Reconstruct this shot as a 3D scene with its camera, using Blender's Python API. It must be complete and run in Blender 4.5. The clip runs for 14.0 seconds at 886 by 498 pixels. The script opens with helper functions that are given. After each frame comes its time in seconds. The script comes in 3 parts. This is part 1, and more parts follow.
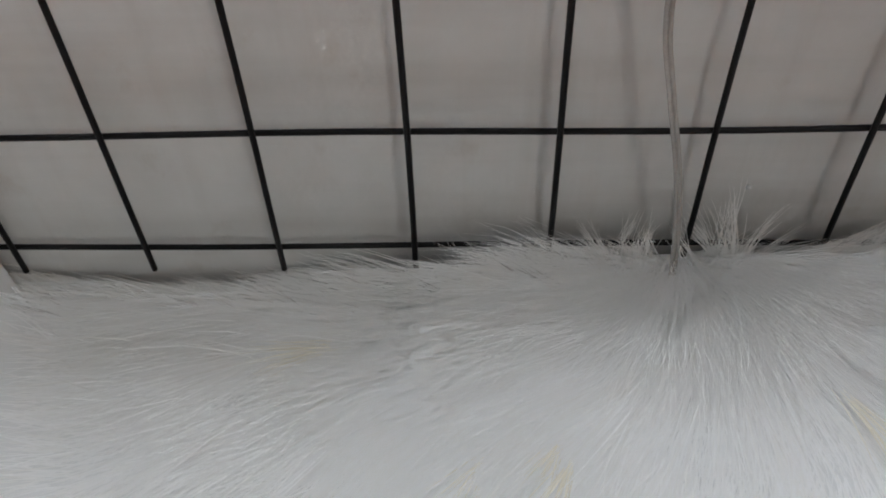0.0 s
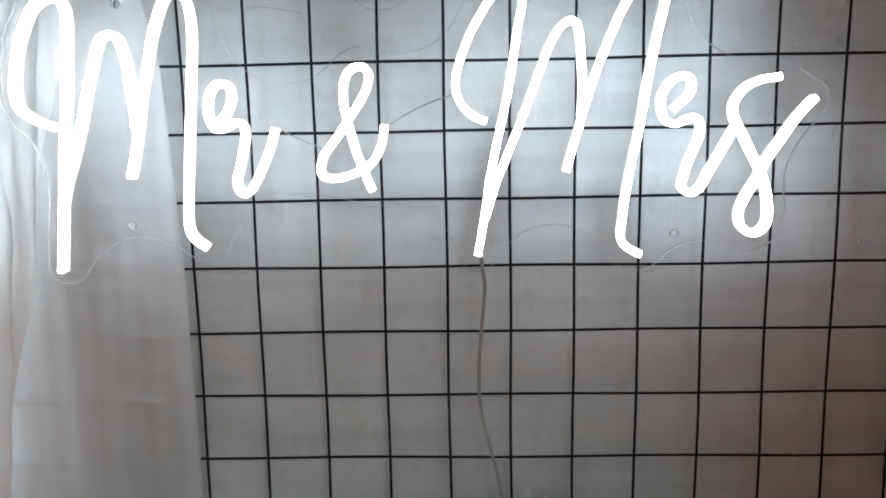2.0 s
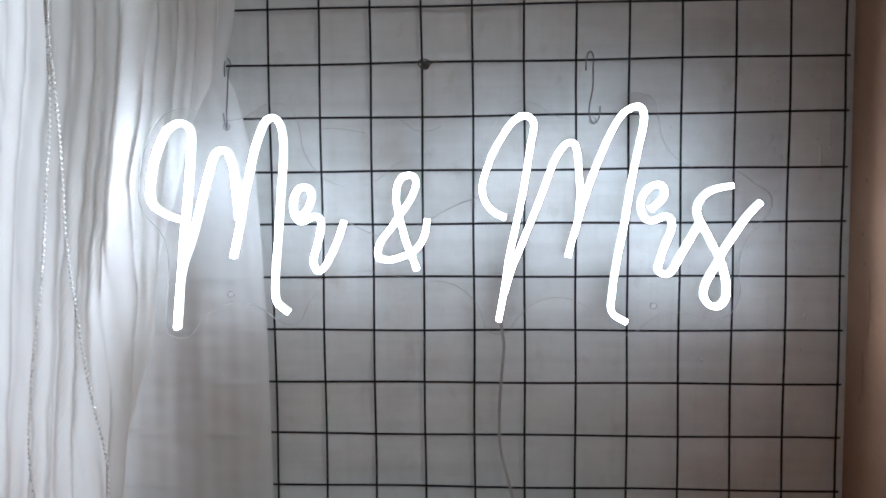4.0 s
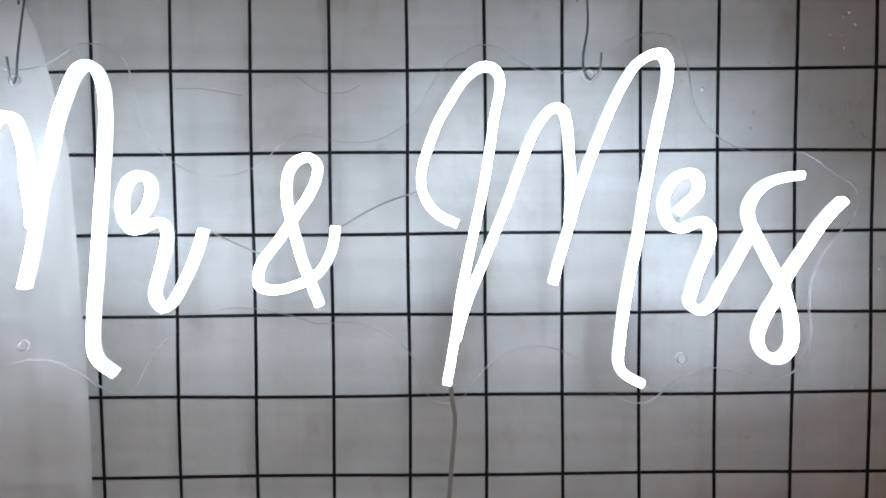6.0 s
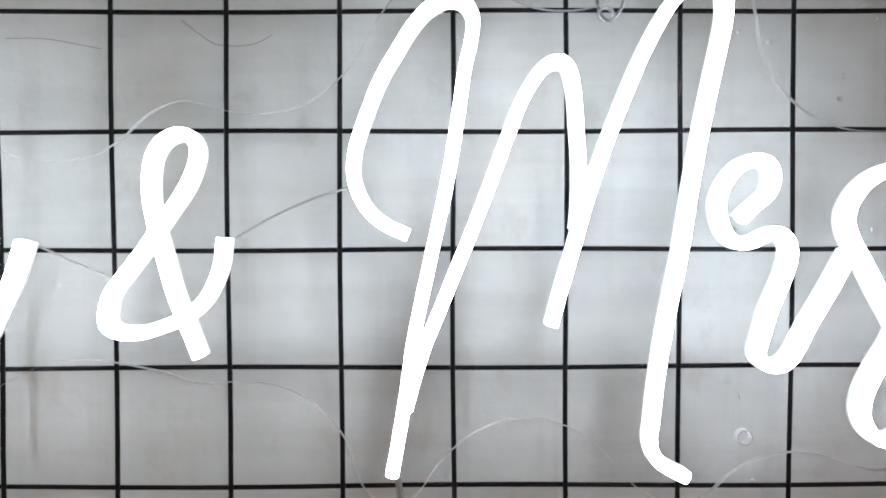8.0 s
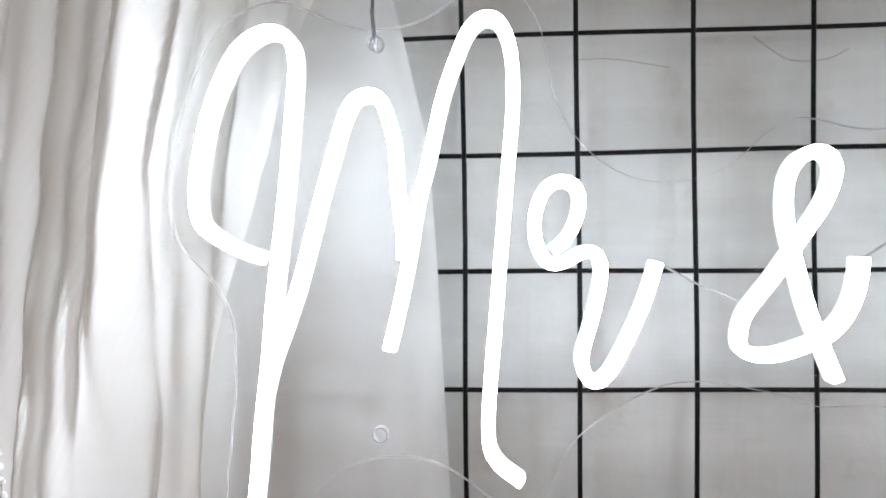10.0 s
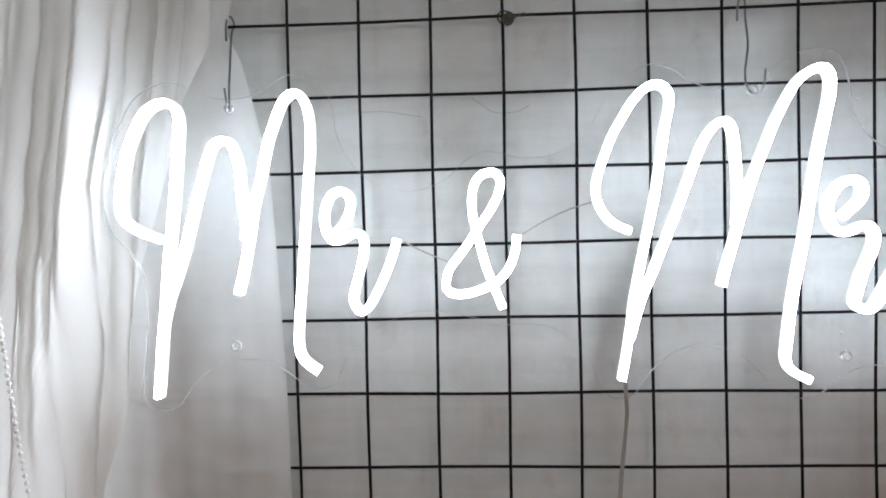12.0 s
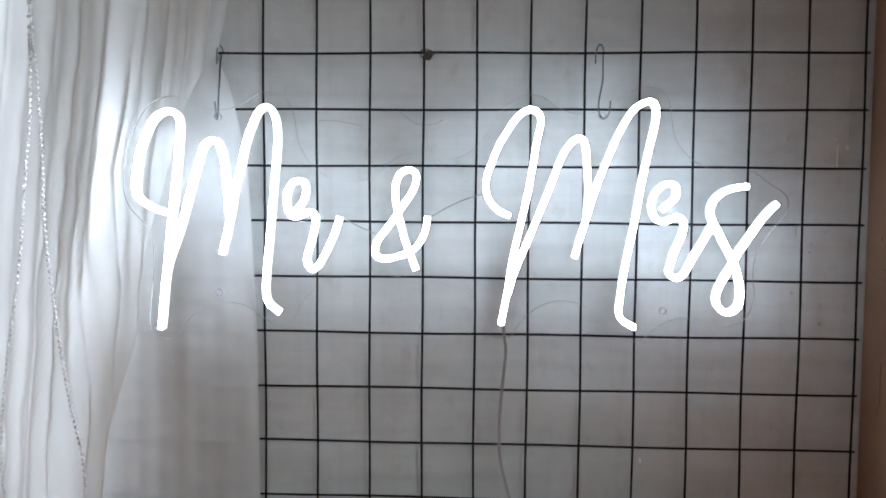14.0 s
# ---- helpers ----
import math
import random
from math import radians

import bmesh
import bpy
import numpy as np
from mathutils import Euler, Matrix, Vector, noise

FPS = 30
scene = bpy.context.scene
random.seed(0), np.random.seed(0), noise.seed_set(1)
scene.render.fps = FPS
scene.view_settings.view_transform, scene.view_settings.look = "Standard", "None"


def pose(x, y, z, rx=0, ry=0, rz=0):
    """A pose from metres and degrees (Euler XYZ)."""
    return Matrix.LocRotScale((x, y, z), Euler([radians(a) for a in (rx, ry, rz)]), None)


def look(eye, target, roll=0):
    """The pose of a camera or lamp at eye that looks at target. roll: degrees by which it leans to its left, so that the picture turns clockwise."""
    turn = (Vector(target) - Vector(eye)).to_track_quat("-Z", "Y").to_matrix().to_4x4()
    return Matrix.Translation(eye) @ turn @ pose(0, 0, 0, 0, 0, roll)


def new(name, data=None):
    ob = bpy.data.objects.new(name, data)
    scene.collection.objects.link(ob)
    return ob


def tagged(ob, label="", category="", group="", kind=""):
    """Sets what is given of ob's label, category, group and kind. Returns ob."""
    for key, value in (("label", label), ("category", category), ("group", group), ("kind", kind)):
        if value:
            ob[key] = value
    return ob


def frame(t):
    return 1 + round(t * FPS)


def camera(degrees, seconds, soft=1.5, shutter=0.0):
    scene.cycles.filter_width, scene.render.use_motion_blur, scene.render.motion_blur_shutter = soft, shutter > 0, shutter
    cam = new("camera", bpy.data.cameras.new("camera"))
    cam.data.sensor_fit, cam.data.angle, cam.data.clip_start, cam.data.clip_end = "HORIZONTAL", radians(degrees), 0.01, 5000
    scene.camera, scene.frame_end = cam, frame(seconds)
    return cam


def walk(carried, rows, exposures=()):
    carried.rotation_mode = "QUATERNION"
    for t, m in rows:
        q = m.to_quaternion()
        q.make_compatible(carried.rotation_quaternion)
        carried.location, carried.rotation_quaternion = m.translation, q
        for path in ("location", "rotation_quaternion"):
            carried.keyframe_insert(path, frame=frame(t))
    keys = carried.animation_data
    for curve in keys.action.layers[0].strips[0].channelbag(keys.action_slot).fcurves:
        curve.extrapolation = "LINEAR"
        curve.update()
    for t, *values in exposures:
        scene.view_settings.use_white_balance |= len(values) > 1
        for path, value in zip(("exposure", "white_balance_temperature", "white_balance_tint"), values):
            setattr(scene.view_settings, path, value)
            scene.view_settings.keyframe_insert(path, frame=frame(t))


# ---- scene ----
cam = camera(57.0, 14.0, soft=1.8)
ROWS = [
    (0.0, -0.0299, -0.2066, 0.2585, 0.89, -46.89, 1.53),
    (0.3, -0.0330, -0.2960, 0.2990, 0.36, -39.24, 1.24),
    (0.5, -0.0308, -0.3583, 0.3153, 0.45, -34.32, 1.52),
    (1.0, -0.0229, -0.4757, 0.3501, 1.02, -23.86, 1.57),
    (1.5, -0.0054, -0.5509, 0.3675, 1.56, -14.94, 1.25),
    (2.0, 0.0157, -0.6290, 0.3728, 1.51, -9.76, 1.04),
    (2.5, 0.0224, -0.7100, 0.3776, 2.50, -6.55, 0.75),
    (3.0, 0.0197, -0.7732, 0.3876, 3.48, -5.11, 0.60),
    (3.2, 0.0186, -0.7900, 0.3895, 3.72, -4.80, 0.56),
    (4.2, 0.0205, -0.8000, 0.3915, 3.40, -4.25, 0.50),
    (5.3, 0.0235, -0.6640, 0.3855, 2.30, -3.85, 0.47),
    (5.5, 0.0230, -0.6231, 0.3830, 1.87, -3.64, 0.45),
    (5.7, 0.0070, -0.5800, 0.3790, 0.08, -3.21, 0.70),
    (6.0, 0.0189, -0.5257, 0.3735, -0.40, -2.97, 0.41),
    (6.2, 0.0280, -0.4860, 0.3700, -1.65, -2.89, 0.30),
    (6.5, 0.0774, -0.4263, 0.3643, -0.68, -2.56, 0.13),
    (7.0, 0.1221, -0.3720, 0.3667, -0.21, -1.21, 0.10),
    (7.5, 0.1042, -0.3636, 0.3652, -0.02, -1.35, 0.09),
    (8.0, 0.0438, -0.3597, 0.3676, -0.23, -1.79, 0.17),
    (8.5, -0.0390, -0.3514, 0.3629, -0.91, -1.10, 0.23),
    (9.0, -0.1051, -0.3503, 0.3644, 1.15, 0.01, 0.24),
    (9.2, -0.1260, -0.3515, 0.3655, 2.00, 0.10, 0.30),
    (10.2, -0.1800, -0.3650, 0.3720, 5.60, -0.90, 0.80),
    (11.3, -0.1250, -0.4210, 0.3765, 6.61, -1.67, 1.28),
    (11.5, -0.1018, -0.4533, 0.3752, 6.18, -1.55, 1.38),
    (11.8, -0.0740, -0.5130, 0.3720, 5.12, -1.58, 1.60),
    (12.0, -0.0545, -0.5705, 0.3721, 3.92, -1.94, 1.33),
    (12.5, -0.0115, -0.6613, 0.3713, 4.03, -2.59, 1.36),
    (13.0, 0.0018, -0.7191, 0.3755, 3.50, -3.51, 0.82),
    (13.5, 0.0084, -0.7550, 0.3795, 3.50, -4.00, 0.01),
    (14.0, 0.0076, -0.7645, 0.3801, 2.87, -3.68, -0.41),
]
EXPOSURES = [
    (0.0, 0.42, 6350, 14), (0.5, 0.37, 6350, 9.5), (1.0, 0.32, 6400, 8), (1.5, 0.2, 6300, 9), (2.0, 0.10, 6000, 9), (3.0, 0.04, 5850, 10), (5.5, 0.12, 5850, 12),
    (7.0, 0.04, 6100, 11), (7.5, 0.16, 6050, 12), (8.5, 0.15, 6500, 11), (9.0, 0.16, 6450, 13), (11.5, 0.18, 6350, 14), (12.5, 0.2, 6000, 9), (14.0, 0.14, 5850, 10),
]
walk(cam, [(t, pose(x, y, z, 90 + pitch, roll, yaw)) for t, x, y, z, yaw, pitch, roll in ROWS], EXPOSURES)

# ---- light: sky, an added fill lamp behind the camera, and the neon tubes ----
FILL_WATTS, SIDE_WATTS, NEON, NEON_SIDE = 4.8, 7.4, 42.0, 2.9
world = bpy.data.worlds.new("world")
scene.world = world
world.use_nodes = True
sky = world.node_tree.nodes.new("ShaderNodeTexSky")
sky.sky_type, sky.sun_disc, sky.sun_elevation, sky.sun_rotation = "NISHITA", False, radians(35), radians(180)
world.node_tree.links.new(sky.outputs["Color"], world.node_tree.nodes["Background"].inputs["Color"])
world.node_tree.nodes["Background"].inputs["Strength"].default_value = 0.1

# Fill lamp in an invented opening, placed to brighten rug, curtain and wall.
FILL_X, FILL_Z, FRONT, LEFT_X, RIGHT_X = (0.45, 1.05), (0.60, 1.30), -1.5, -1.9, 1.6
lamp_data = bpy.data.lights.new("rear_fill", "AREA")
lamp_data.shape, lamp_data.size, lamp_data.size_y = "RECTANGLE", FILL_X[1] - FILL_X[0] - 0.1, FILL_Z[1] - FILL_Z[0] - 0.1
lamp_data.energy, lamp_data.color = FILL_WATTS, (0.98, 0.96, 0.86)
lamp = new("rear_fill", lamp_data)
lamp.matrix_world = look((sum(FILL_X) / 2, FRONT - 0.02, sum(FILL_Z) / 2), (sum(FILL_X) / 2 - 0.6, 0, sum(FILL_Z) / 2 - 0.5))

SIDE_WIN_X, SIDE_WIN_Z = (-1.30, -0.305), (0.03, 1.50)
side_data = bpy.data.lights.new("side_window_daylight", "AREA")
side_data.shape, side_data.size, side_data.size_y = "RECTANGLE", SIDE_WIN_X[1] - SIDE_WIN_X[0] - 0.1, SIDE_WIN_Z[1] - SIDE_WIN_Z[0] - 0.1
side_data.energy, side_data.color = SIDE_WATTS, (0.95, 0.98, 1.0)
side_lamp = new("side_window_daylight", side_data)
side_lamp.matrix_world = look((sum(SIDE_WIN_X) / 2, 0.125, sum(SIDE_WIN_Z) / 2), (sum(SIDE_WIN_X) / 2, -1, sum(SIDE_WIN_Z) / 2))


# ---- materials ----
def nodes_of(name):
    m = bpy.data.materials.new(name)
    m.use_nodes = True
    return m, m.node_tree.nodes, m.node_tree.links, m.node_tree.nodes["Principled BSDF"]


def surface(name, dark, light, rough=0.6, metal=0.0, scale=20.0, fine=220.0, bump=0.15, stretch=(1, 1, 1), height=0.002, island=False):
    """Two scales of noise between two colours, a fine bump and uneven gloss."""
    m, n, l, b = nodes_of(name)
    co = n.new("ShaderNodeTexCoord")
    mp = n.new("ShaderNodeMapping")
    mp.inputs["Scale"].default_value = stretch
    l.new(co.outputs["Object"], mp.inputs["Vector"])
    big, small = n.new("ShaderNodeTexNoise"), n.new("ShaderNodeTexNoise")
    big.inputs["Scale"].default_value, big.inputs["Detail"].default_value = scale, 5
    small.inputs["Scale"].default_value, small.inputs["Detail"].default_value = fine, 3
    for t in (big, small):
        l.new(mp.outputs["Vector"], t.inputs["Vector"])
    mix = n.new("ShaderNodeMix")
    mix.data_type = "FLOAT"
    mix.inputs["Factor"].default_value = 0.35
    l.new(big.outputs["Fac"], mix.inputs[2])
    l.new(small.outputs["Fac"], mix.inputs[3])
    ramp = n.new("ShaderNodeValToRGB")
    ramp.color_ramp.elements[0].position, ramp.color_ramp.elements[1].position = 0.3, 0.7
    ramp.color_ramp.elements[0].color, ramp.color_ramp.elements[1].color = (*dark, 1), (*light, 1)
    l.new(mix.outputs[0], ramp.inputs["Fac"])
    if island:
        geo, vary = n.new("ShaderNodeNewGeometry"), n.new("ShaderNodeMix")
        vary.data_type, vary.blend_type = "RGBA", "MULTIPLY"
        tint = n.new("ShaderNodeValToRGB")
        tint.color_ramp.elements[0].color, tint.color_ramp.elements[1].color = (0.95, 0.935, 0.90, 1), (1, 1, 1, 1)
        tint.color_ramp.elements[1].position = 0.5
        vary.inputs["Factor"].default_value = 1.0
        l.new(geo.outputs["Random Per Island"], tint.inputs["Fac"])
        l.new(ramp.outputs["Color"], vary.inputs[6])
        l.new(tint.outputs["Color"], vary.inputs[7])
        l.new(vary.outputs[2], b.inputs["Base Color"])
    else:
        l.new(ramp.outputs["Color"], b.inputs["Base Color"])
    b.inputs["Roughness"].default_value, b.inputs["Metallic"].default_value = rough, metal
    bp = n.new("ShaderNodeBump")
    bp.inputs["Strength"].default_value, bp.inputs["Distance"].default_value = bump, height
    l.new(mix.outputs[0], bp.inputs["Height"])
    l.new(bp.outputs["Normal"], b.inputs["Normal"])
    return m


def add_through(m, colour, amount):
    """Let part of the light pass through the surface."""
    n, l, b = m.node_tree.nodes, m.node_tree.links, m.node_tree.nodes["Principled BSDF"]
    tr, mx = n.new("ShaderNodeBsdfTranslucent"), n.new("ShaderNodeMixShader")
    tr.inputs["Color"].default_value = (*colour, 1)
    mx.inputs["Fac"].default_value = amount
    l.new(b.outputs[0], mx.inputs[1])
    l.new(tr.outputs[0], mx.inputs[2])
    l.new(mx.outputs[0], n["Material Output"].inputs["Surface"])
    return m


def cloth(name, colour, through_light=0.35, scale=900.0):
    """Thin woven cloth that lets some light through."""
    m = surface(name, tuple(c * 0.93 for c in colour), colour, 0.85, 0, 14, scale, 0.12, height=0.0008)
    return add_through(m, colour, through_light)


def glowing(name, colour, strength):
    m, n, l, b = nodes_of(name)
    b.inputs["Base Color"].default_value = (0.85, 0.85, 0.85, 1)
    b.inputs["Roughness"].default_value = 0.5
    b.inputs["Emission Color"].default_value = (*colour, 1)
    b.inputs["Emission Strength"].default_value = strength
    return m


def clear_acrylic(name):
    m, n, l, b = nodes_of(name)
    tr, gl, fr, mx = n.new("ShaderNodeBsdfTransparent"), n.new("ShaderNodeBsdfGlossy"), n.new("ShaderNodeFresnel"), n.new("ShaderNodeMixShader")
    tr.inputs["Color"].default_value = (1.0, 1.0, 1.0, 1)
    gl.inputs["Roughness"].default_value = 0.04
    fr.inputs["IOR"].default_value = 1.10
    l.new(fr.outputs[0], mx.inputs["Fac"])
    l.new(tr.outputs[0], mx.inputs[1])
    l.new(gl.outputs[0], mx.inputs[2])
    l.new(mx.outputs[0], n["Material Output"].inputs["Surface"])
    return m


def frosted(name):
    m, n, l, b = nodes_of(name)
    tr, ts, mx = n.new("ShaderNodeBsdfTransparent"), n.new("ShaderNodeBsdfTranslucent"), n.new("ShaderNodeMixShader")
    df, m2 = n.new("ShaderNodeBsdfDiffuse"), n.new("ShaderNodeMixShader")
    ts.inputs["Color"].default_value = df.inputs["Color"].default_value = (0.97, 0.98, 0.99, 1)
    mx.inputs["Fac"].default_value, m2.inputs["Fac"].default_value = 0.35, 0.60
    gl, m3 = n.new("ShaderNodeBsdfGlossy"), n.new("ShaderNodeMixShader")
    gl.inputs["Roughness"].default_value, m3.inputs["Fac"].default_value = 0.22, 0.03
    l.new(ts.outputs[0], mx.inputs[1])
    l.new(df.outputs[0], mx.inputs[2])
    l.new(tr.outputs[0], m2.inputs[2])
    l.new(mx.outputs[0], m2.inputs[1])
    l.new(m2.outputs[0], m3.inputs[1])
    l.new(gl.outputs[0], m3.inputs[2])
    l.new(m3.outputs[0], n["Material Output"].inputs["Surface"])
    return m


def brushed_stains(m, amount):
    """Uneven coats: horizontal roller marks, vertical runs and brownish patches over the paint."""
    n, l, b = m.node_tree.nodes, m.node_tree.links, m.node_tree.nodes["Principled BSDF"]
    co = n.new("ShaderNodeTexCoord")
    last = b.inputs["Base Color"].links[0].from_socket
    for stretch, scale, lo, hi, tint in (((3, 1, 38), 1.0, 0.44, 0.66, (0.89, 0.885, 0.88)), ((60, 1, 4), 1.0, 0.52, 0.72, (0.93, 0.92, 0.91)), ((9, 1, 7), 1.0, 0.54, 0.74, (0.90, 0.87, 0.835)), ((34, 1, 26), 1.0, 0.60, 0.68, (0.92, 0.90, 0.88))):
        mp, no, ra, mx = n.new("ShaderNodeMapping"), n.new("ShaderNodeTexNoise"), n.new("ShaderNodeMapRange"), n.new("ShaderNodeMix")
        mp.inputs["Scale"].default_value = stretch
        mp.inputs["Location"].default_value = (scale * stretch[0], 0, stretch[2] * 0.37)
        no.inputs["Scale"].default_value, no.inputs["Detail"].default_value, no.inputs["Roughness"].default_value = scale, 6, 0.6
        ra.inputs["From Min"].default_value, ra.inputs["From Max"].default_value, ra.inputs["To Max"].default_value = lo, hi, amount
        mx.data_type, mx.blend_type = "RGBA", "MULTIPLY"
        mx.inputs[7].default_value = (*tint, 1)
        l.new(co.outputs["Object"], mp.inputs["Vector"])
        l.new(mp.outputs["Vector"], no.inputs["Vector"])
        l.new(no.outputs["Fac"], ra.inputs["Value"])
        l.new(ra.outputs["Result"], mx.inputs["Factor"])
        l.new(last, mx.inputs[6])
        last = mx.outputs[2]
    l.new(last, b.inputs["Base Color"])
    return m


PLASTER = brushed_stains(surface("white_wall_paint", (0.565, 0.572, 0.555), (0.655, 0.662, 0.645), 0.72, 0, 13, 75, 0.6, height=0.003), 1.0)
PLASTER.node_tree.nodes["Principled BSDF"].inputs["Specular IOR Level"].default_value = 0.3
SIDE_PAINT = surface("brown_wall_paint", (0.175, 0.094, 0.052), (0.22, 0.122, 0.070), 0.55, 0, 7, 160, 0.25)
ROOM_PAINT = surface("room_paint", (0.55, 0.545, 0.53), (0.62, 0.615, 0.60), 0.7, 0, 4, 120, 0.2)
CEILING_PAINT = surface("ceiling_paint", (0.72, 0.71, 0.69), (0.78, 0.77, 0.75), 0.8, 0, 4, 120, 0.15)
FLOOR_PLAIN = surface("plain_floor", (0.24, 0.235, 0.225), (0.32, 0.315, 0.30), 0.5, 0, 6, 60, 0.1)
TABLE_WOOD = surface("orange_table_wood", (0.64, 0.175, 0.035), (0.84, 0.28, 0.06), 0.35, 0, 7, 90, 0.12, (1, 16, 16))
WIRE_SHINE = 0.2
BLACK_WIRE = surface("black_coated_wire", (0.002, 0.002, 0.0022), (0.005, 0.005, 0.0055), 0.45, 0, 60, 900, 0.1, height=0.0003)
BLACK_WIRE.node_tree.nodes["Principled BSDF"].inputs["Specular IOR Level"].default_value = WIRE_SHINE
HOOK_STEEL = surface("dull_steel", (0.16, 0.16, 0.165), (0.28, 0.28, 0.285), 0.35, 0.9, 90, 900, 0.1, height=0.0002)
RUST = surface("dark_screw_steel", (0.03, 0.026, 0.022), (0.09, 0.075, 0.06), 0.6, 0.6, 200, 1200, 0.4, height=0.0005)
CURTAIN_CLOTH = cloth("white_curtain_cloth", (0.88, 0.872, 0.845), 0.45)
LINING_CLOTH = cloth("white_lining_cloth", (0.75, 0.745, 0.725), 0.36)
FUR_FIBRE = cloth("white_fur_fibre", (0.84, 0.84, 0.82), 0.3)
FUR_FIBRE_LOOK = surface("white_fur_strand", (0.89, 0.885, 0.865), (0.94, 0.94, 0.93), 0.8, 0, 9, 300, 0.0, island=True)
add_through(FUR_FIBRE_LOOK, (0.96, 0.96, 0.94), 0.42)
TAN_STRAND = surface("cream_fur_strand", (0.84, 0.80, 0.69), (0.90, 0.87, 0.78), 0.8, 0, 9, 300, 0.0)
add_through(TAN_STRAND, (0.88, 0.83, 0.70), 0.5)
BEAD_PLASTIC = surface("white_bead_plastic", (0.86, 0.86, 0.84), (0.91, 0.91, 0.89), 0.85, 0, 40, 500, 0.05)
add_through(BEAD_PLASTIC, (0.9, 0.9, 0.88), 0.5)
CABLE_PLASTIC = surface("grey_clear_cable", (0.30, 0.29, 0.27), (0.44, 0.43, 0.40), 0.25, 0, 50, 700, 0.05)
TUBE_GLOW = glowing("white_neon_silicone", (0.84, 0.93, 1.0), NEON)
TUBE_SIDE = glowing("white_neon_silicone_side", (0.84, 0.93, 1.0), NEON_SIDE)
TUBE_BASE = surface("white_silicone_base", (0.70, 0.70, 0.70), (0.78, 0.78, 0.78), 0.5, 0, 60, 500, 0.05)
ACRYLIC = clear_acrylic("clear_acrylic")
ACRYLIC_EDGE = frosted("cut_acrylic_edge")
WINDOW_PAINT = surface("white_window_paint", (0.70, 0.70, 0.69), (0.78, 0.78, 0.77), 0.4, 0, 12, 200, 0.1)


# ---- building helpers ----
def obj(name, bm, mat, smooth=False):
    me = bpy.data.meshes.new(name)
    bm.normal_update()
    bm.to_mesh(me)
    bm.free()
    me.materials.append(mat)
    if smooth:
        me.polygons.foreach_set("use_smooth", [True] * len(me.polygons))
    return new(name, me)


def part(name, bm, mat, parent, label="", smooth=False):
    ob = obj(name, bm, mat, smooth)
    ob.parent = parent
    if label:
        ob["label"] = label
    return ob


def box_bm(lo, hi, bevel=0.0):
    bm = bmesh.new()
    bmesh.ops.create_cube(bm, size=1)
    c, s = (Vector(lo) + Vector(hi)) / 2, Vector(hi) - Vector(lo)
    for v in bm.verts:
        v.co = Vector((v.co.x * s.x, v.co.y * s.y, v.co.z * s.z)) + c
    if bevel:
        bmesh.ops.bevel(bm, geom=bm.edges[:], offset=bevel, segments=2, affect="EDGES", profile=0.6)
    return bm


def sweep_bm(points, profile, up=Vector((0, -1, 0)), closed_ends=True):
    """Sweep a closed profile of (side, up) pairs along a line of points."""
    bm = bmesh.new()
    rings = []
    for i, p in enumerate(points):
        t = (points[min(i + 1, len(points) - 1)] - points[max(i - 1, 0)]).normalized()
        u = (up - t * up.dot(t)).normalized()
        s = t.cross(u)
        rings.append([bm.verts.new(p + s * a + u * b) for a, b in profile])
    k = len(profile)
    for r0, r1 in zip(rings, rings[1:]):
        for j in range(k):
            bm.faces.new((r0[j], r0[(j + 1) % k], r1[(j + 1) % k], r1[j]))
    if closed_ends:
        bm.faces.new(rings[0][::-1])
        bm.faces.new(rings[-1])
    bmesh.ops.recalc_face_normals(bm, faces=bm.faces[:])
    return bm


def circle(r, k=8):
    return [(r * math.cos(2 * math.pi * i / k), r * math.sin(2 * math.pi * i / k)) for i in range(k)]


def spline(pts, step=0.002):
    """A smooth line through the points (centripetal Catmull-Rom), evenly walked."""
    pts = [Vector(p) for p in pts]
    pts = [pts[0] * 2 - pts[1]] + pts + [pts[-1] * 2 - pts[-2]]
    out = []
    for p0, p1, p2, p3 in zip(pts, pts[1:], pts[2:], pts[3:]):
        k = max(2, int((p2 - p1).length / step))
        for i in range(k):
            t = i / k
            out.append(0.5 * (2 * p1 + (p2 - p0) * t + (2 * p0 - 5 * p1 + 4 * p2 - p3) * t * t + (3 * p1 - p0 - 3 * p2 + p3) * t ** 3))
    return out + [pts[-2]]


def thing(name, label, category, at=(0, 0, 0), group=""):
    return tagged(pose_of(new(name), at), label, category, group)


def pose_of(ob, at):
    ob.location = at
    return ob


def structure(name, bm, mat, label, category="wall"):
    return tagged(obj(name, bm, mat), label, category, kind="structure")


# ---- the room ----
WALL_Y, SIDE_X, SHADE_REACH, CEIL_Z, FLOOR_Z = 0.010, 0.361, 0.65, 1.75, -0.75


def joined_boxes(boxes):
    bm = bmesh.new()
    for lo, hi in boxes:
        piece = box_bm(lo, hi)
        me = bpy.data.meshes.new("piece")
        piece.to_mesh(me)
        piece.free()
        bm.from_mesh(me)
        bpy.data.meshes.remove(me)
    return bm


def around_opening(x0, x1, ox, oz, y0, y1):
    """The four blocks of a wall round an opening."""
    return [((x0, y0, FLOOR_Z), (ox[0], y1, CEIL_Z)), ((ox[1], y0, FLOOR_Z), (x1, y1, CEIL_Z)), ((ox[0], y0, FLOOR_Z), (ox[1], y1, oz[0])), ((ox[0], y0, oz[1]), (ox[1], y1, CEIL_Z))]


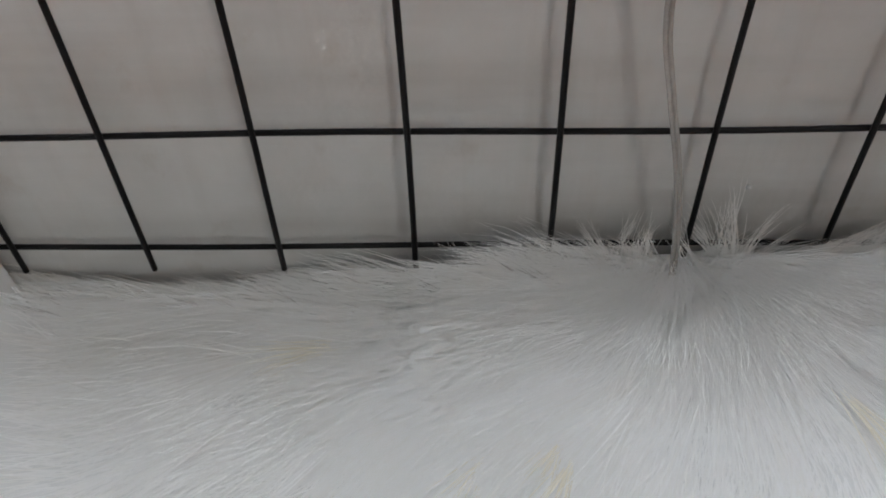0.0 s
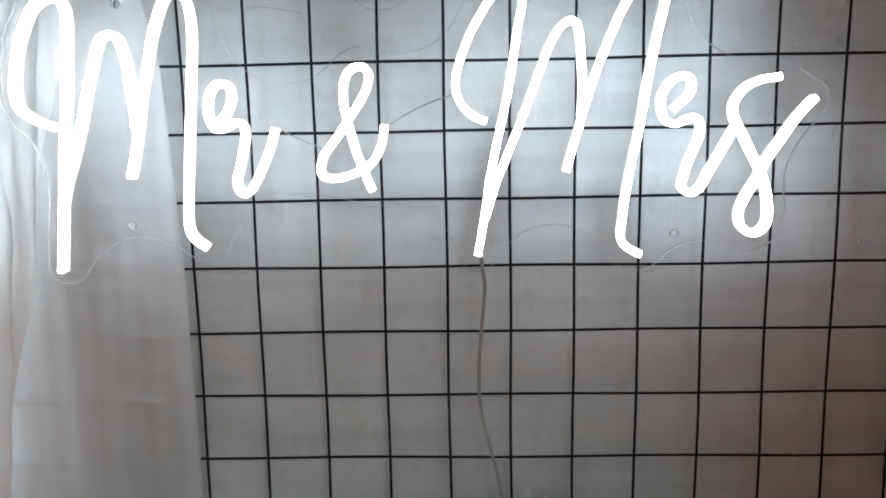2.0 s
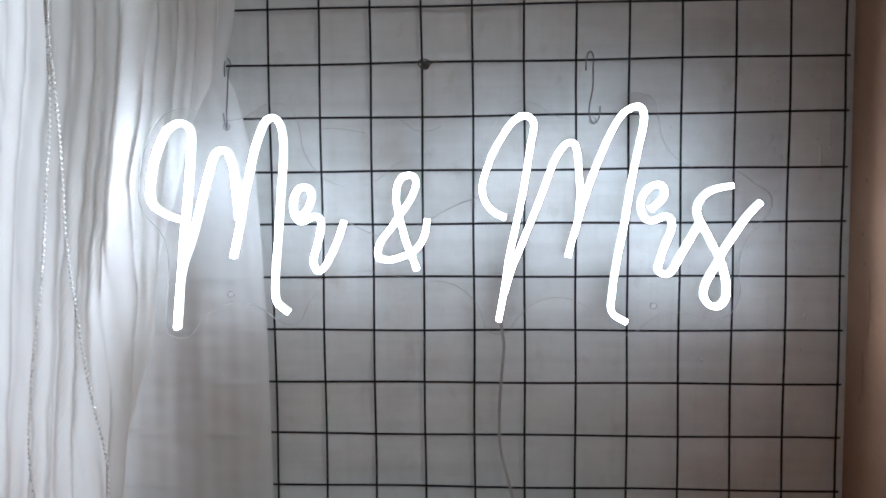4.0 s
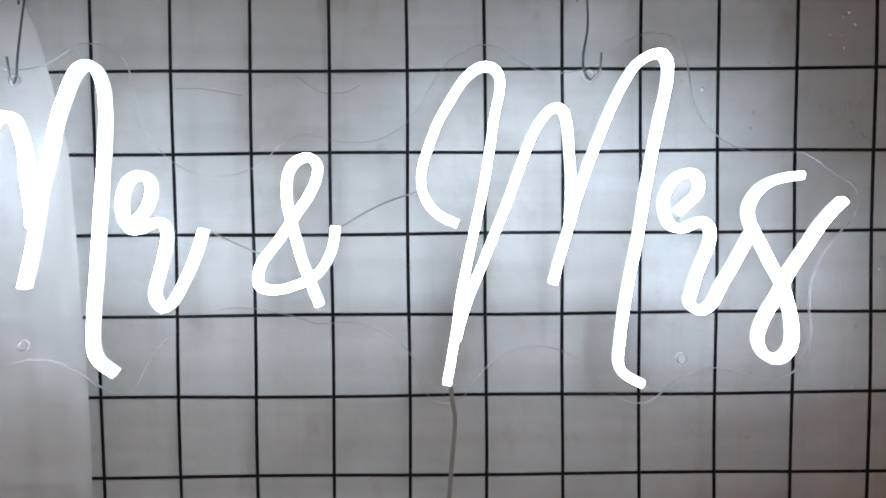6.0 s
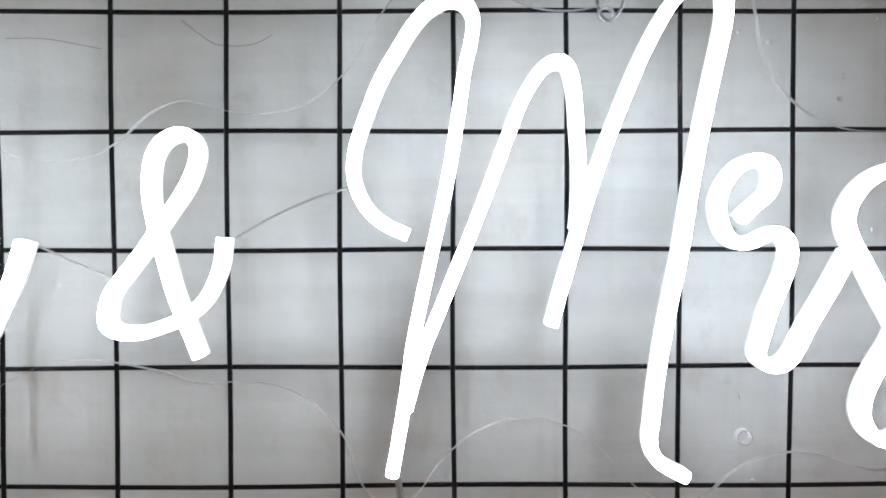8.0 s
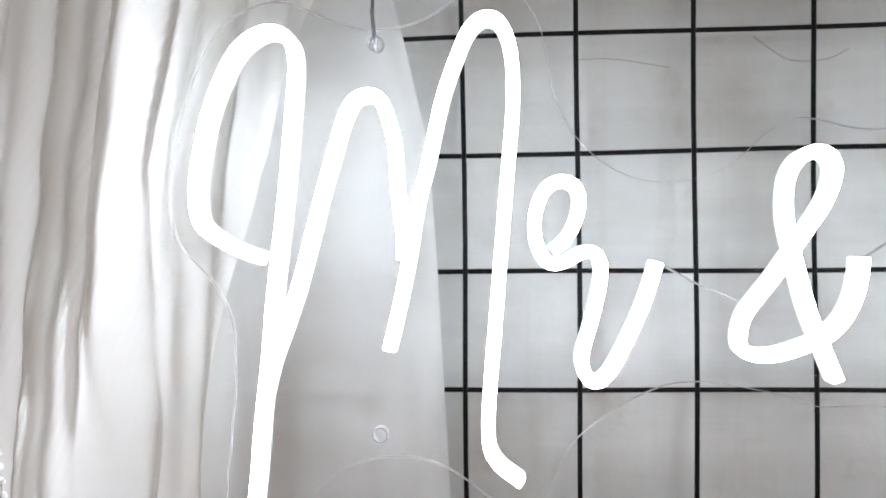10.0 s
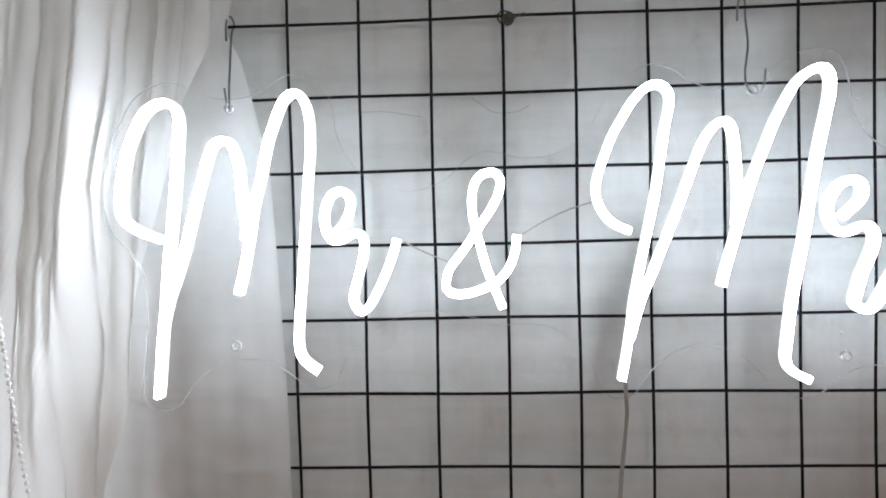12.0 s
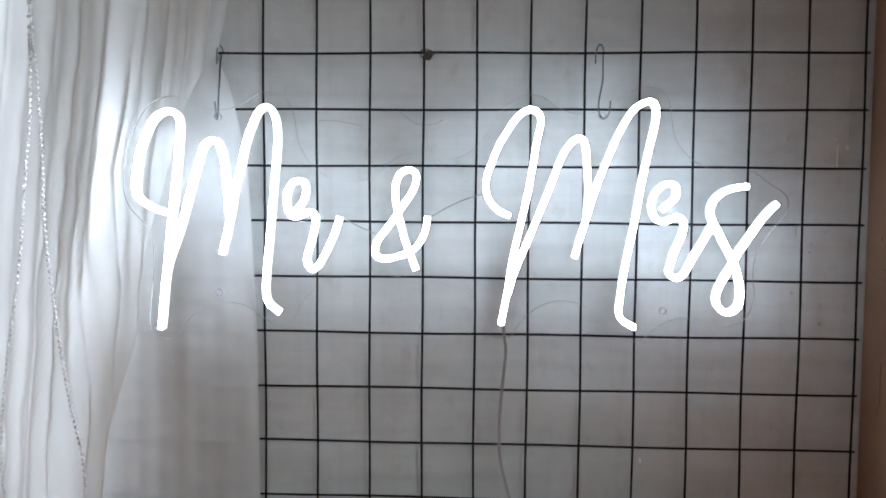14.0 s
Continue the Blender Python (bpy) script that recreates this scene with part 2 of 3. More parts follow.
def window_frame(name, lo, hi):
    """Four bars round an opening."""
    window = tagged(new(name), "unseen white painted window frame in the wall", "window", kind="structure")
    a, b = 0, 2
    for axis, edge in ((b, 0), (b, 1), (a, 0), (a, 1)):
        p, q = list(lo), list(hi)
        if axis == a:
            p[b], q[b] = p[b] + 0.05, q[b] - 0.05
        if edge:
            p[axis] = hi[axis] - 0.05
        else:
            q[axis] = lo[axis] + 0.05
        part("window_frame", box_bm(p, q, 0.004), WINDOW_PAINT, window)


wall_back = structure("wall_north", joined_boxes(around_opening(LEFT_X - 0.15, RIGHT_X + 0.15, SIDE_WIN_X, SIDE_WIN_Z, WALL_Y, WALL_Y + 0.15)), PLASTER, "white painted plaster wall with drips and blobs of paint")
# Its unseen front length is added to shade the right of the north wall.
wall_side = structure("wall_east", box_bm((SIDE_X, -SHADE_REACH, FLOOR_Z), (SIDE_X + 0.12, WALL_Y - 0.0005, CEIL_Z), 0.004), SIDE_PAINT, "brown painted side wall with paint runs, lengthened out of view for shade")
structure("wall_west", box_bm((LEFT_X - 0.15, FRONT - 0.15, FLOOR_Z), (LEFT_X, WALL_Y - 0.0005, CEIL_Z)), ROOM_PAINT, "plain off-white painted wall")
# The south wall's opening is cut only for the added fill lamp.
structure("wall_south", joined_boxes(around_opening(LEFT_X, RIGHT_X, FILL_X, FILL_Z, FRONT - 0.15, FRONT)), ROOM_PAINT, "plain off-white painted wall with an added opening for the fill lamp")
structure("wall_far_east", box_bm((RIGHT_X, FRONT - 0.15, FLOOR_Z), (RIGHT_X + 0.15, WALL_Y - 0.0005, CEIL_Z)), ROOM_PAINT, "plain off-white painted wall")
structure("ceiling", box_bm((LEFT_X - 0.15, FRONT - 0.15, CEIL_Z), (RIGHT_X + 0.15, WALL_Y + 0.15, CEIL_Z + 0.1)), CEILING_PAINT, "plain white painted ceiling", "ceiling")
structure("floor", box_bm((LEFT_X - 0.15, FRONT - 0.15, FLOOR_Z - 0.1), (RIGHT_X + 0.15, WALL_Y + 0.15, FLOOR_Z)), FLOOR_PLAIN, "plain grey floor", "floor")
# First frame is added round the fill lamp's opening; second lies behind the curtain.
window_frame("added_window_1", (FILL_X[0], FRONT - 0.12, FILL_Z[0]), (FILL_X[1], FRONT - 0.05, FILL_Z[1]))
window_frame("window_2", (SIDE_WIN_X[0], WALL_Y + 0.04, SIDE_WIN_Z[0]), (SIDE_WIN_X[1], WALL_Y + 0.10, SIDE_WIN_Z[1]))


def paint_drip(x, z, w, h, wall="north", y=0.0):
    """A flat hardened blob or run of paint on the wall."""
    bm = bmesh.new()
    bmesh.ops.create_uvsphere(bm, u_segments=10, v_segments=6, radius=1)
    for v in bm.verts:
        k = 1.0 + 0.35 * max(0.0, -v.co.z)
        v.co = Vector((v.co.x * w * k, v.co.y * min(w, 0.0010), v.co.z * h))
        v.co = v.co + Vector((x, WALL_Y - 0.0002, z)) if wall == "north" else Vector((SIDE_X - 0.0002 + v.co.y, y + v.co.x, z + v.co.z))
    return part("paint_drip", bm, PLASTER if wall == "north" else SIDE_PAINT, wall_back if wall == "north" else wall_side, smooth=True)


# ---- table ----
table = thing("table", "orange-brown varnished wooden table against the wall", "table", (-0.3, -0.3, 0))
part("tabletop", box_bm((-0.65, -0.36, -0.035), (0.655, 0.305, 0.0), 0.003), TABLE_WOOD, table)
for sx in (-0.6, 0.6):
    for sy in (-0.31, 0.26):
        part("leg", box_bm((sx - 0.03, sy - 0.03, FLOOR_Z), (sx + 0.03, sy + 0.03, -0.036), 0.004), TABLE_WOOD, table)
part("apron", box_bm((-0.56, -0.33, -0.12), (0.56, -0.31, -0.036), 0.002), TABLE_WOOD, table)

# ---- wire grid panel ----
STEP_X, STEP_Z, ROW_ZERO = 0.05, 0.0528, 0.25
SHIFT_X = {-4: -0.1, -3: 0.2, -2: 0.4, -1: 0.5, 0: 0.0, 1: -0.3, 2: -0.5, 3: -0.4, 4: -0.7, 5: -0.4, 6: 0.1, 7: 1.1}
SHIFT_Z = {-4: -0.8, -3: -0.5, -2: 0.3, -1: 0.5, 0: 0.4, 1: 0.9, 2: 0.5, 3: 0.0, 4: -0.3, 5: -0.9}


def column_x(c):
    return c * STEP_X + SHIFT_X.get(c, 0.0) / 1000


def row_z(r):
    return ROW_ZERO + r * STEP_Z + SHIFT_Z.get(r, 0.0) / 1000


WIRE = 0.00112
panel = thing("wire_grid_panel", "black coated square wire grid panel on the white wall", "grid panel")
C0, C1, R0, R1 = -9, 7, -4, 9
for c in range(C0, C1 + 1):
    wave = [Vector((column_x(c) + 0.0004 * math.sin(z * 31 + c), 0.0004 * math.sin(z * 23 + c * 2), z)) for z in np.linspace(row_z(R0) - 0.011, row_z(R1) + 0.006, 24)]
    part("vertical_wire", sweep_bm(wave, circle(WIRE)), BLACK_WIRE, panel, smooth=True)
for r in range(R0, R1 + 1):
    wave = [Vector((x, 2 * WIRE - 0.0002 + 0.0003 * math.sin(x * 27 + r), row_z(r) + 0.0004 * math.sin(x * 25 + r * 3))) for x in np.linspace(column_x(C0) - 0.004, column_x(C1) + 0.0045, 26)]
    part("horizontal_wire", sweep_bm(wave, circle(WIRE), Vector((0, -1, 0))), BLACK_WIRE, panel, smooth=True)

# ---- fixing screw through the panel ----
screw = thing("screw", "dark rusty wall screw holding the black grid panel", "screw", (-0.0455, 0, row_z(5) - 0.0035))
bm = sweep_bm([Vector((0, 0.0098, 0)), Vector((0, -0.003, 0))], circle(0.0016, 10), Vector((0, 0, 1)))
part("shank", bm, RUST, screw)
bm = sweep_bm([Vector((0, -0.003, 0)), Vector((0, -0.0035, 0)), Vector((0, -0.0052, 0)), Vector((0, -0.006, 0))], circle(0.0042, 14), Vector((0, 0, 1)))
part("head", bm, RUST, screw)
tie = [Vector((-0.001 + 0.006 * math.cos(a), -0.002 + 0.003 * math.sin(2 * a), 0.002 + 0.004 * math.sin(a))) for a in np.linspace(0, 2 * math.pi, 20)]
tie += [Vector((0.008, -0.001, 0.003)), Vector((0.0115, -0.002, 0.0045))]
part("binding_wire", sweep_bm(tie, circle(0.0006, 6)), RUST, screw, "twisted dark binding wire")

# ---- neon sign ----
STROKES = {
    "letter_m": {
        "bow": [(-27.7, 36.4), (-28.8, 36.8), (-29.8, 37.4), (-30.3, 38.0), (-30.4, 39.3), (-30.2, 40.6), (-29.9, 42.0), (-29.3, 43.6), (-28.6, 44.8), (-27.7, 45.4), (-27.0, 45.4), (-26.5, 44.9), (-26.4, 43.8), (-26.6, 41.6), (-26.8, 39.5), (-27.1, 37.0), (-27.4, 34.6), (-27.6, 32.4), (-27.9, 29.9), (-28.1, 27.7), (-28.3, 25.9)],
        "hump": [(-27.75, 31.0), (-27.45, 32.2), (-26.9, 33.7), (-26.4, 35.2), (-25.9, 37.0), (-25.4, 38.9), (-24.9, 40.6), (-24.5, 41.9), (-24.1, 42.7), (-23.6, 42.9), (-23.1, 42.8), (-22.8, 42.1), (-22.5, 40.9), (-22.4, 39.1), (-22.2, 37.4), (-22.2, 36.3)],
        "leg": [(-22.8, 32.7), (-22.5, 33.9), (-22.2, 35.2), (-21.9, 36.7), (-21.6, 38.5), (-21.1, 40.4), (-20.6, 42.6), (-20.0, 44.3), (-19.5, 45.4), (-18.9, 45.9), (-18.4, 45.8), (-18.0, 45.1), (-17.8, 44.0), (-17.8, 42.2), (-18.0, 40.0), (-18.2, 37.8), (-18.4, 35.6), (-18.6, 33.4), (-18.8, 31.2), (-18.9, 29.5), (-18.8, 28.6), (-18.4, 28.0), (-17.6, 27.4)],
    },
    "letter_r": {"line": [(-16.3, 36.6), (-15.8, 37.0), (-15.4, 37.7), (-15.2, 38.6), (-15.4, 39.2), (-15.9, 39.4), (-16.4, 39.2), (-16.8, 38.6), (-17.0, 37.7), (-16.9, 36.8), (-16.6, 36.2), (-16.2, 36.0), (-15.7, 36.2), (-15.2, 36.5), (-14.7, 36.6), (-14.4, 36.2), (-14.4, 35.5), (-14.6, 34.5), (-14.9, 33.4), (-15.2, 32.3), (-15.0, 31.6), (-14.7, 31.3), (-14.2, 31.6), (-13.7, 32.4), (-13.1, 33.6), (-12.6, 34.8), (-12.2, 36.1)]},
    "ampersand": {"line": [(-4.3, 36.2), (-4.4, 35.3), (-4.6, 34.6), (-5.0, 33.8), (-5.7, 33.1), (-6.6, 32.7), (-7.6, 32.4), (-8.5, 32.4), (-9.0, 32.7), (-9.0, 33.3), (-8.8, 34.0), (-8.2, 34.8), (-7.5, 35.7), (-6.9, 36.6), (-6.4, 37.3), (-5.8, 38.2), (-5.4, 39.1), (-5.3, 39.9), (-5.6, 40.3), (-6.0, 40.4), (-6.7, 40.1), (-7.1, 39.4), (-7.2, 38.7), (-7.2, 37.8), (-7.0, 36.7), (-6.7, 35.5), (-6.3, 34.0), (-5.8, 32.7), (-5.3, 31.4)]},
    "second_letter_m": {
        "bow": [(3.1, 36.3), (2.2, 36.7), (1.5, 37.3), (1.1, 38.0), (0.9, 38.8), (1.0, 39.8), (1.4, 41.0), (2.0, 42.5), (2.7, 43.7), (3.4, 44.8), (4.1, 45.5), (4.8, 45.8), (5.3, 45.7), (5.7, 45.2), (5.7, 44.3), (5.4, 42.9), (5.1, 40.9), (4.7, 38.5), (4.2, 36.2), (3.8, 34.4), (3.3, 32.0), (3.0, 29.9), (2.7, 28.1), (2.4, 26.5)],
        "hump": [(3.0, 29.2), (3.35, 30.5), (3.85, 32.0), (4.4, 33.3), (5.0, 34.8), (5.7, 36.5), (6.4, 38.3), (7.1, 40.2), (7.7, 41.7), (8.3, 42.7), (8.8, 43.2), (9.3, 43.3), (9.6, 43.0), (9.8, 42.1), (9.9, 40.8), (10.0, 39.2), (10.0, 37.8), (9.9, 36.5)],
        "leg": [(8.9, 32.6), (9.3, 34.1), (9.8, 35.8), (10.3, 37.6), (11.0, 39.7), (11.7, 41.5), (12.4, 43.2), (13.1, 44.6), (13.8, 45.7), (14.6, 46.3), (15.4, 46.5), (15.8, 46.0), (15.8, 44.8), (15.3, 42.4), (14.9, 40.4), (14.5, 38.1), (14.1, 35.5), (13.6, 33.0), (13.2, 30.6), (13.0, 28.8), (12.9, 27.9), (13.1, 27.2), (13.6, 26.8), (14.4, 26.4)],
    },
    "second_letter_r": {"line": [(16.5, 36.9), (17.0, 37.4), (17.6, 37.9), (17.8, 38.6), (17.6, 39.2), (17.1, 39.3), (16.5, 39.1), (15.9, 38.4), (15.6, 37.5), (15.8, 36.5), (16.2, 36.0), (16.8, 35.9), (17.4, 36.2), (18.0, 36.4), (18.4, 36.1), (18.5, 35.4), (18.2, 34.4), (17.7, 33.2), (17.4, 32.1), (17.2, 31.4), (17.5, 31.0), (18.0, 30.9), (18.6, 31.3), (19.2, 32.5), (20.0, 33.9), (20.9, 35.6)]},
    "letter_s": {"line": [(23.9, 39.1), (23.1, 39.0), (22.2, 38.8), (21.4, 38.3), (20.9, 37.6), (20.7, 36.9), (20.9, 36.1), (21.4, 35.2), (22.1, 33.8), (22.7, 32.7), (23.1, 31.7), (23.4, 30.5), (23.5, 29.5), (23.4, 28.6), (22.9, 28.0), (22.3, 27.9), (21.7, 28.3), (21.4, 29.0), (21.5, 29.8), (22.0, 30.9), (22.6, 31.9), (23.2, 33.2), (24.1, 34.6), (25.0, 36.0), (25.8, 37.0), (26.4, 37.6)]},
}
SIGN_Y = -0.028


def bend(x):
    """The thin plate bows back a little in its middle."""
    return -0.13 * (x - 0.06) ** 2


sign = thing("neon_sign", "lit white neon sign reading Mr & Mrs on clear acrylic", "neon sign", (0, SIGN_Y, 0))
HALF = 0.00255
dome = [(-HALF, -0.0035), (HALF, -0.0035), (HALF, 0.003), (HALF * 0.86, 0.0046), (HALF * 0.5, 0.0056), (0, 0.0059), (-HALF * 0.5, 0.0056), (-HALF * 0.86, 0.0046), (-HALF, 0.003)]
base = [(-HALF * 0.96, -0.0062), (HALF * 0.96, -0.0062), (HALF * 0.96, -0.0036), (-HALF * 0.96, -0.0036)]
line_samples = []
depth = 0
for letter, lines in STROKES.items():
    for key, pts in lines.items():
        depth += 1
        path = spline([(x / 100, bend(x / 100) - 0.00015 * (depth % 3), z / 100) for x, z in pts], 0.0018)
        for _ in range(2):
            path = [path[0]] + [(a + 2 * b + c) / 4 for a, b, c in zip(path, path[1:], path[2:])] + [path[-1]]
        line_samples += [(p.x, p.z) for p in path[::3]]
        bm = sweep_bm(path, dome)
        for i, f in enumerate(bm.faces):
            f.material_index = 1 if i % len(dome) in (0, 1, 8) else 0
        tube = part("neon_tube", bm, TUBE_GLOW, sign, "glowing white silicone neon tube", smooth=True)
        tube.data.materials.append(TUBE_SIDE)
        part("tube_base", sweep_bm(path, base), TUBE_BASE, tube)


def contour_plate(samples, far=0.060, inset=0.0435, cell=0.002):
    """The outline of a plate that follows the letters: letters grown by far, shrunk again by inset."""
    pts = np.array(samples)
    gx, gz = np.arange(pts[:, 0].min() - 0.07, pts[:, 0].max() + 0.07, cell), np.arange(pts[:, 1].min() - 0.07, pts[:, 1].max() + 0.07, cell)
    near = np.full((len(gx), len(gz)), 9.0)
    for x, z in pts:
        near = np.minimum(near, (gx[:, None] - x) ** 2 + (gz[None, :] - z) ** 2)
    grown = np.sqrt(near) < far
    edge = grown & ~(np.roll(grown, 1, 0) & np.roll(grown, -1, 0) & np.roll(grown, 1, 1) & np.roll(grown, -1, 1))
    inside = np.full(near.shape, 9.0)
    for i, j in np.argwhere(edge):
        inside = np.minimum(inside, (gx[:, None] - gx[i]) ** 2 + (gz[None, :] - gz[j]) ** 2)
    field = np.where(grown, np.sqrt(inside), -np.sqrt(inside)) - inset
    links = {}
    for i in range(len(gx) - 1):
        for j in range(len(gz) - 1):
            corner = [(i, j), (i + 1, j), (i + 1, j + 1), (i, j + 1)]
            cross = [(a, b) for a, b in zip(corner, corner[1:] + corner[:1]) if (field[a] > 0) != (field[b] > 0)]
            if len(cross) == 2:
                k0, k1 = (tuple(sorted(e)) for e in cross)
                links.setdefault(k0, []).append(k1)
                links.setdefault(k1, []).append(k0)
    best = []
    left = set(links)
    while left:
        start = here = left.pop()
        loop = [here]
        while True:
            ahead = [k for k in links[here] if k in left]
            if not ahead:
                break
            here = ahead[0]
            left.discard(here)
            loop.append(here)
        best = max(best, loop, key=len)
    out = []
    for a, b in best:
        t = field[a] / (field[a] - field[b])
        out.append(Vector((gx[a[0]] + t * (gx[b[0]] - gx[a[0]]), 0, gz[a[1]] + t * (gz[b[1]] - gz[a[1]]))))
    for _ in range(6):
        out = [(a + 2 * b + c) / 4 for a, b, c in zip(out[-1:] + out[:-1], out, out[1:] + out[:1])]
    return out[::2]


outline = contour_plate(line_samples)
PLATE_FRONT, PLATE_BACK = 0.0063, 0.0095
bm = bmesh.new()
ring0 = [bm.verts.new(p + Vector((0, PLATE_FRONT, 0))) for p in outline]
ring1 = [bm.verts.new(p + Vector((0, PLATE_BACK, 0))) for p in outline]
bm.faces.new(ring0)
bm.faces.new(ring1[::-1])
for i in range(len(outline)):
    j = (i + 1) % len(outline)
    bm.faces.new((ring0[i], ring1[i], ring1[j], ring0[j])).material_index = 1
for cut in np.arange(-0.31, 0.29, 0.02):
    bmesh.ops.bisect_plane(bm, geom=bm.verts[:] + bm.edges[:] + bm.faces[:], plane_co=(cut, 0, 0), plane_no=(1, 0, 0))
for v in bm.verts:
    v.co.y += bend(v.co.x)
bmesh.ops.recalc_face_normals(bm, faces=bm.faces[:])
plate = part("backboard", bm, ACRYLIC, sign, "contour-cut clear acrylic backboard")
plate.data.materials.append(ACRYLIC_EDGE)
plate.visible_shadow = False
for hx, hz in ((-0.2335, 0.451), (0.1125, 0.4535), (-0.2335, 0.291), (0.1705, 0.278)):
    ringpath = [Vector((hx + 0.003 * math.cos(a), bend(hx) + (PLATE_FRONT + PLATE_BACK) / 2, hz + 0.003 * math.sin(a))) for a in np.linspace(0, 2 * math.pi, 15)]
    part("mounting_hole", sweep_bm(ringpath, [(-0.0003, -0.0019), (0.0003, -0.0019), (0.0003, 0.0019), (-0.0003, 0.0019)], Vector((0, -1, 0)), False), ACRYLIC_EDGE, sign, "drilled mounting hole with frosted rim")
for pts in (((-0.118, 0.002, 0.359), (-0.105, 0.0055, 0.352), (-0.089, 0.005, 0.345)), ((-0.0395, 0.004, 0.362), (-0.024, 0.0055, 0.371), (-0.008, 0.0055, 0.378), (0.012, 0.004, 0.384))):
    part("link_wire", sweep_bm(spline([(x, y + bend(x), z) for x, y, z in pts]), circle(0.0005, 6)), CABLE_PLASTIC, sign, "thin clear wire linking two letters")

# ---- power cable ----
cable = thing("power_cable", "grey clear twin power cable hanging from the neon sign", "cable")
route = [(0.0262, -0.030, 0.266), (0.0275, -0.024, 0.252), (0.0292, -0.014, 0.236), (0.0265, -0.010, 0.203), (0.0243, -0.009, 0.170), (0.0250, -0.009, 0.138), (0.0305, -0.009, 0.112), (0.0375, -0.009, 0.083), (0.0425, -0.009, 0.053), (0.0460, -0.010, 0.024), (0.052, -0.022, 0.010)]
for off in (-0.00065, 0.00065):
    part("core", sweep_bm(spline([(x + off, y, z) for x, y, z in route], 0.004), circle(0.00075, 8)), CABLE_PLASTIC, cable, smooth=True)


# ---- hooks ----
def s_hook(x, z_top, z_low, y_low, lean, shift, label):
    hook = thing("s_hook", label, "hook", (x, 0, z_top), "hooks holding the sign")
    top = [Vector((-0.0045 * lean, -0.0045, -0.013)), Vector((-0.0042 * lean, -0.0046, -0.004)), Vector((-0.002 * lean, -0.0030, 0.0035)), Vector((0.0015 * lean, 0.002, 0.0052)), Vector((0.0042 * lean, 0.0066, 0.0005)), Vector((0.0035 * lean, 0.0045, -0.008))]
    drop = z_low - z_top
    y_top = top[5].y * (1 if lean > 0.5 else -0.6)
    top[5].y = y_top
    low = [Vector((side * lean, y_top + (y_low + 0.005 - y_top) * f, drop * f)) for side, f in ((0.002, 0.45), (-0.002, 0.75), (-0.0018, 0.92))]
    low += [Vector((0.001 * lean, y_low - 0.001, drop - 0.0005)), Vector((0.005 * lean, y_low - 0.005, drop + 0.004)), Vector((0.006 * lean, y_low - 0.006, drop + 0.015))]
    for v in top[5:] + low:
        v.x += shift * v.z / drop
    part("bent_wire", sweep_bm(spline(top + low, 0.0025), circle(0.00075, 8), Vector((1, 0.2, 0.1))), HOOK_STEEL, hook, smooth=True)
    return hook


s_hook(0.1125, row_z(5) + 0.002, 0.4505, -0.0235, 1, 0.0, "bent steel wire hook from the grid to the sign")
s_hook(-0.2415, row_z(5) + 0.002, 0.4485, -0.0325, 0.3, 0.0075, "narrow bent steel hook beside the white curtain")

# ---- curtain ----
curtain = thing("curtain", "white thin curtain hanging in soft folds over the grid", "curtain")


def sheet(xs, zs, place):
    bm = bmesh.new()
    grid = [[bm.verts.new(place(a, b)) for b in zs] for a in xs]
    for i in range(len(xs) - 1):
        for j in range(len(zs) - 1):
            bm.faces.new((grid[i][j], grid[i + 1][j], grid[i + 1][j + 1], grid[i][j + 1]))
    return bm


def lining_edge(z):
    return float(np.interp(z, [0.0, 0.10, 0.25, 0.36, 0.41, 0.46, 0.487, 0.507, 0.523, 0.56, 0.7, 1.8], [-0.205, -0.205, -0.207, -0.212, -0.215, -0.226, -0.233, -0.2425, -0.2400, -0.232, -0.225, -0.22]))


def lining_place(a, z):
    edge = lining_edge(z)
    x = edge - (1 - a) * 0.18
    fold = (0.0035 * math.sin((edge - x) * 150 + 1.2 * math.sin(z * 5)) + 0.002 * math.sin((edge - x) * 330 + 2.0 * math.sin(z * 3.1))) * min(1.0, (edge - x) / 0.02)
    wrinkle = 0.0014 * noise.noise((x * 25, z * 60, 3.1)) + 0.002 * noise.noise((x * 12, z * 9, 1.7))
    hem = 0.004 * math.exp(-((edge - x) / 0.006) ** 2)
    near_row = (z - row_z(round((z - ROW_ZERO) / STEP_Z))) / 0.0022
    wrinkle -= 0.0007 * math.exp(-near_row * near_row) * max(0.0, 0.5 + 1.5 * noise.noise((x * 30, z * 18, 7.7)))
    return Vector((x, -0.0075 + 0.13 * fold + wrinkle + hem, z))


def drape_edge(z):
    return float(np.interp(z, [0.0, 0.14, 0.25, 0.32, 0.40, 0.455, 0.50, 0.55, 0.62, 1.8], [-0.368, -0.345, -0.319, -0.306, -0.288, -0.268, -0.252, -0.241, -0.237, -0.235]))


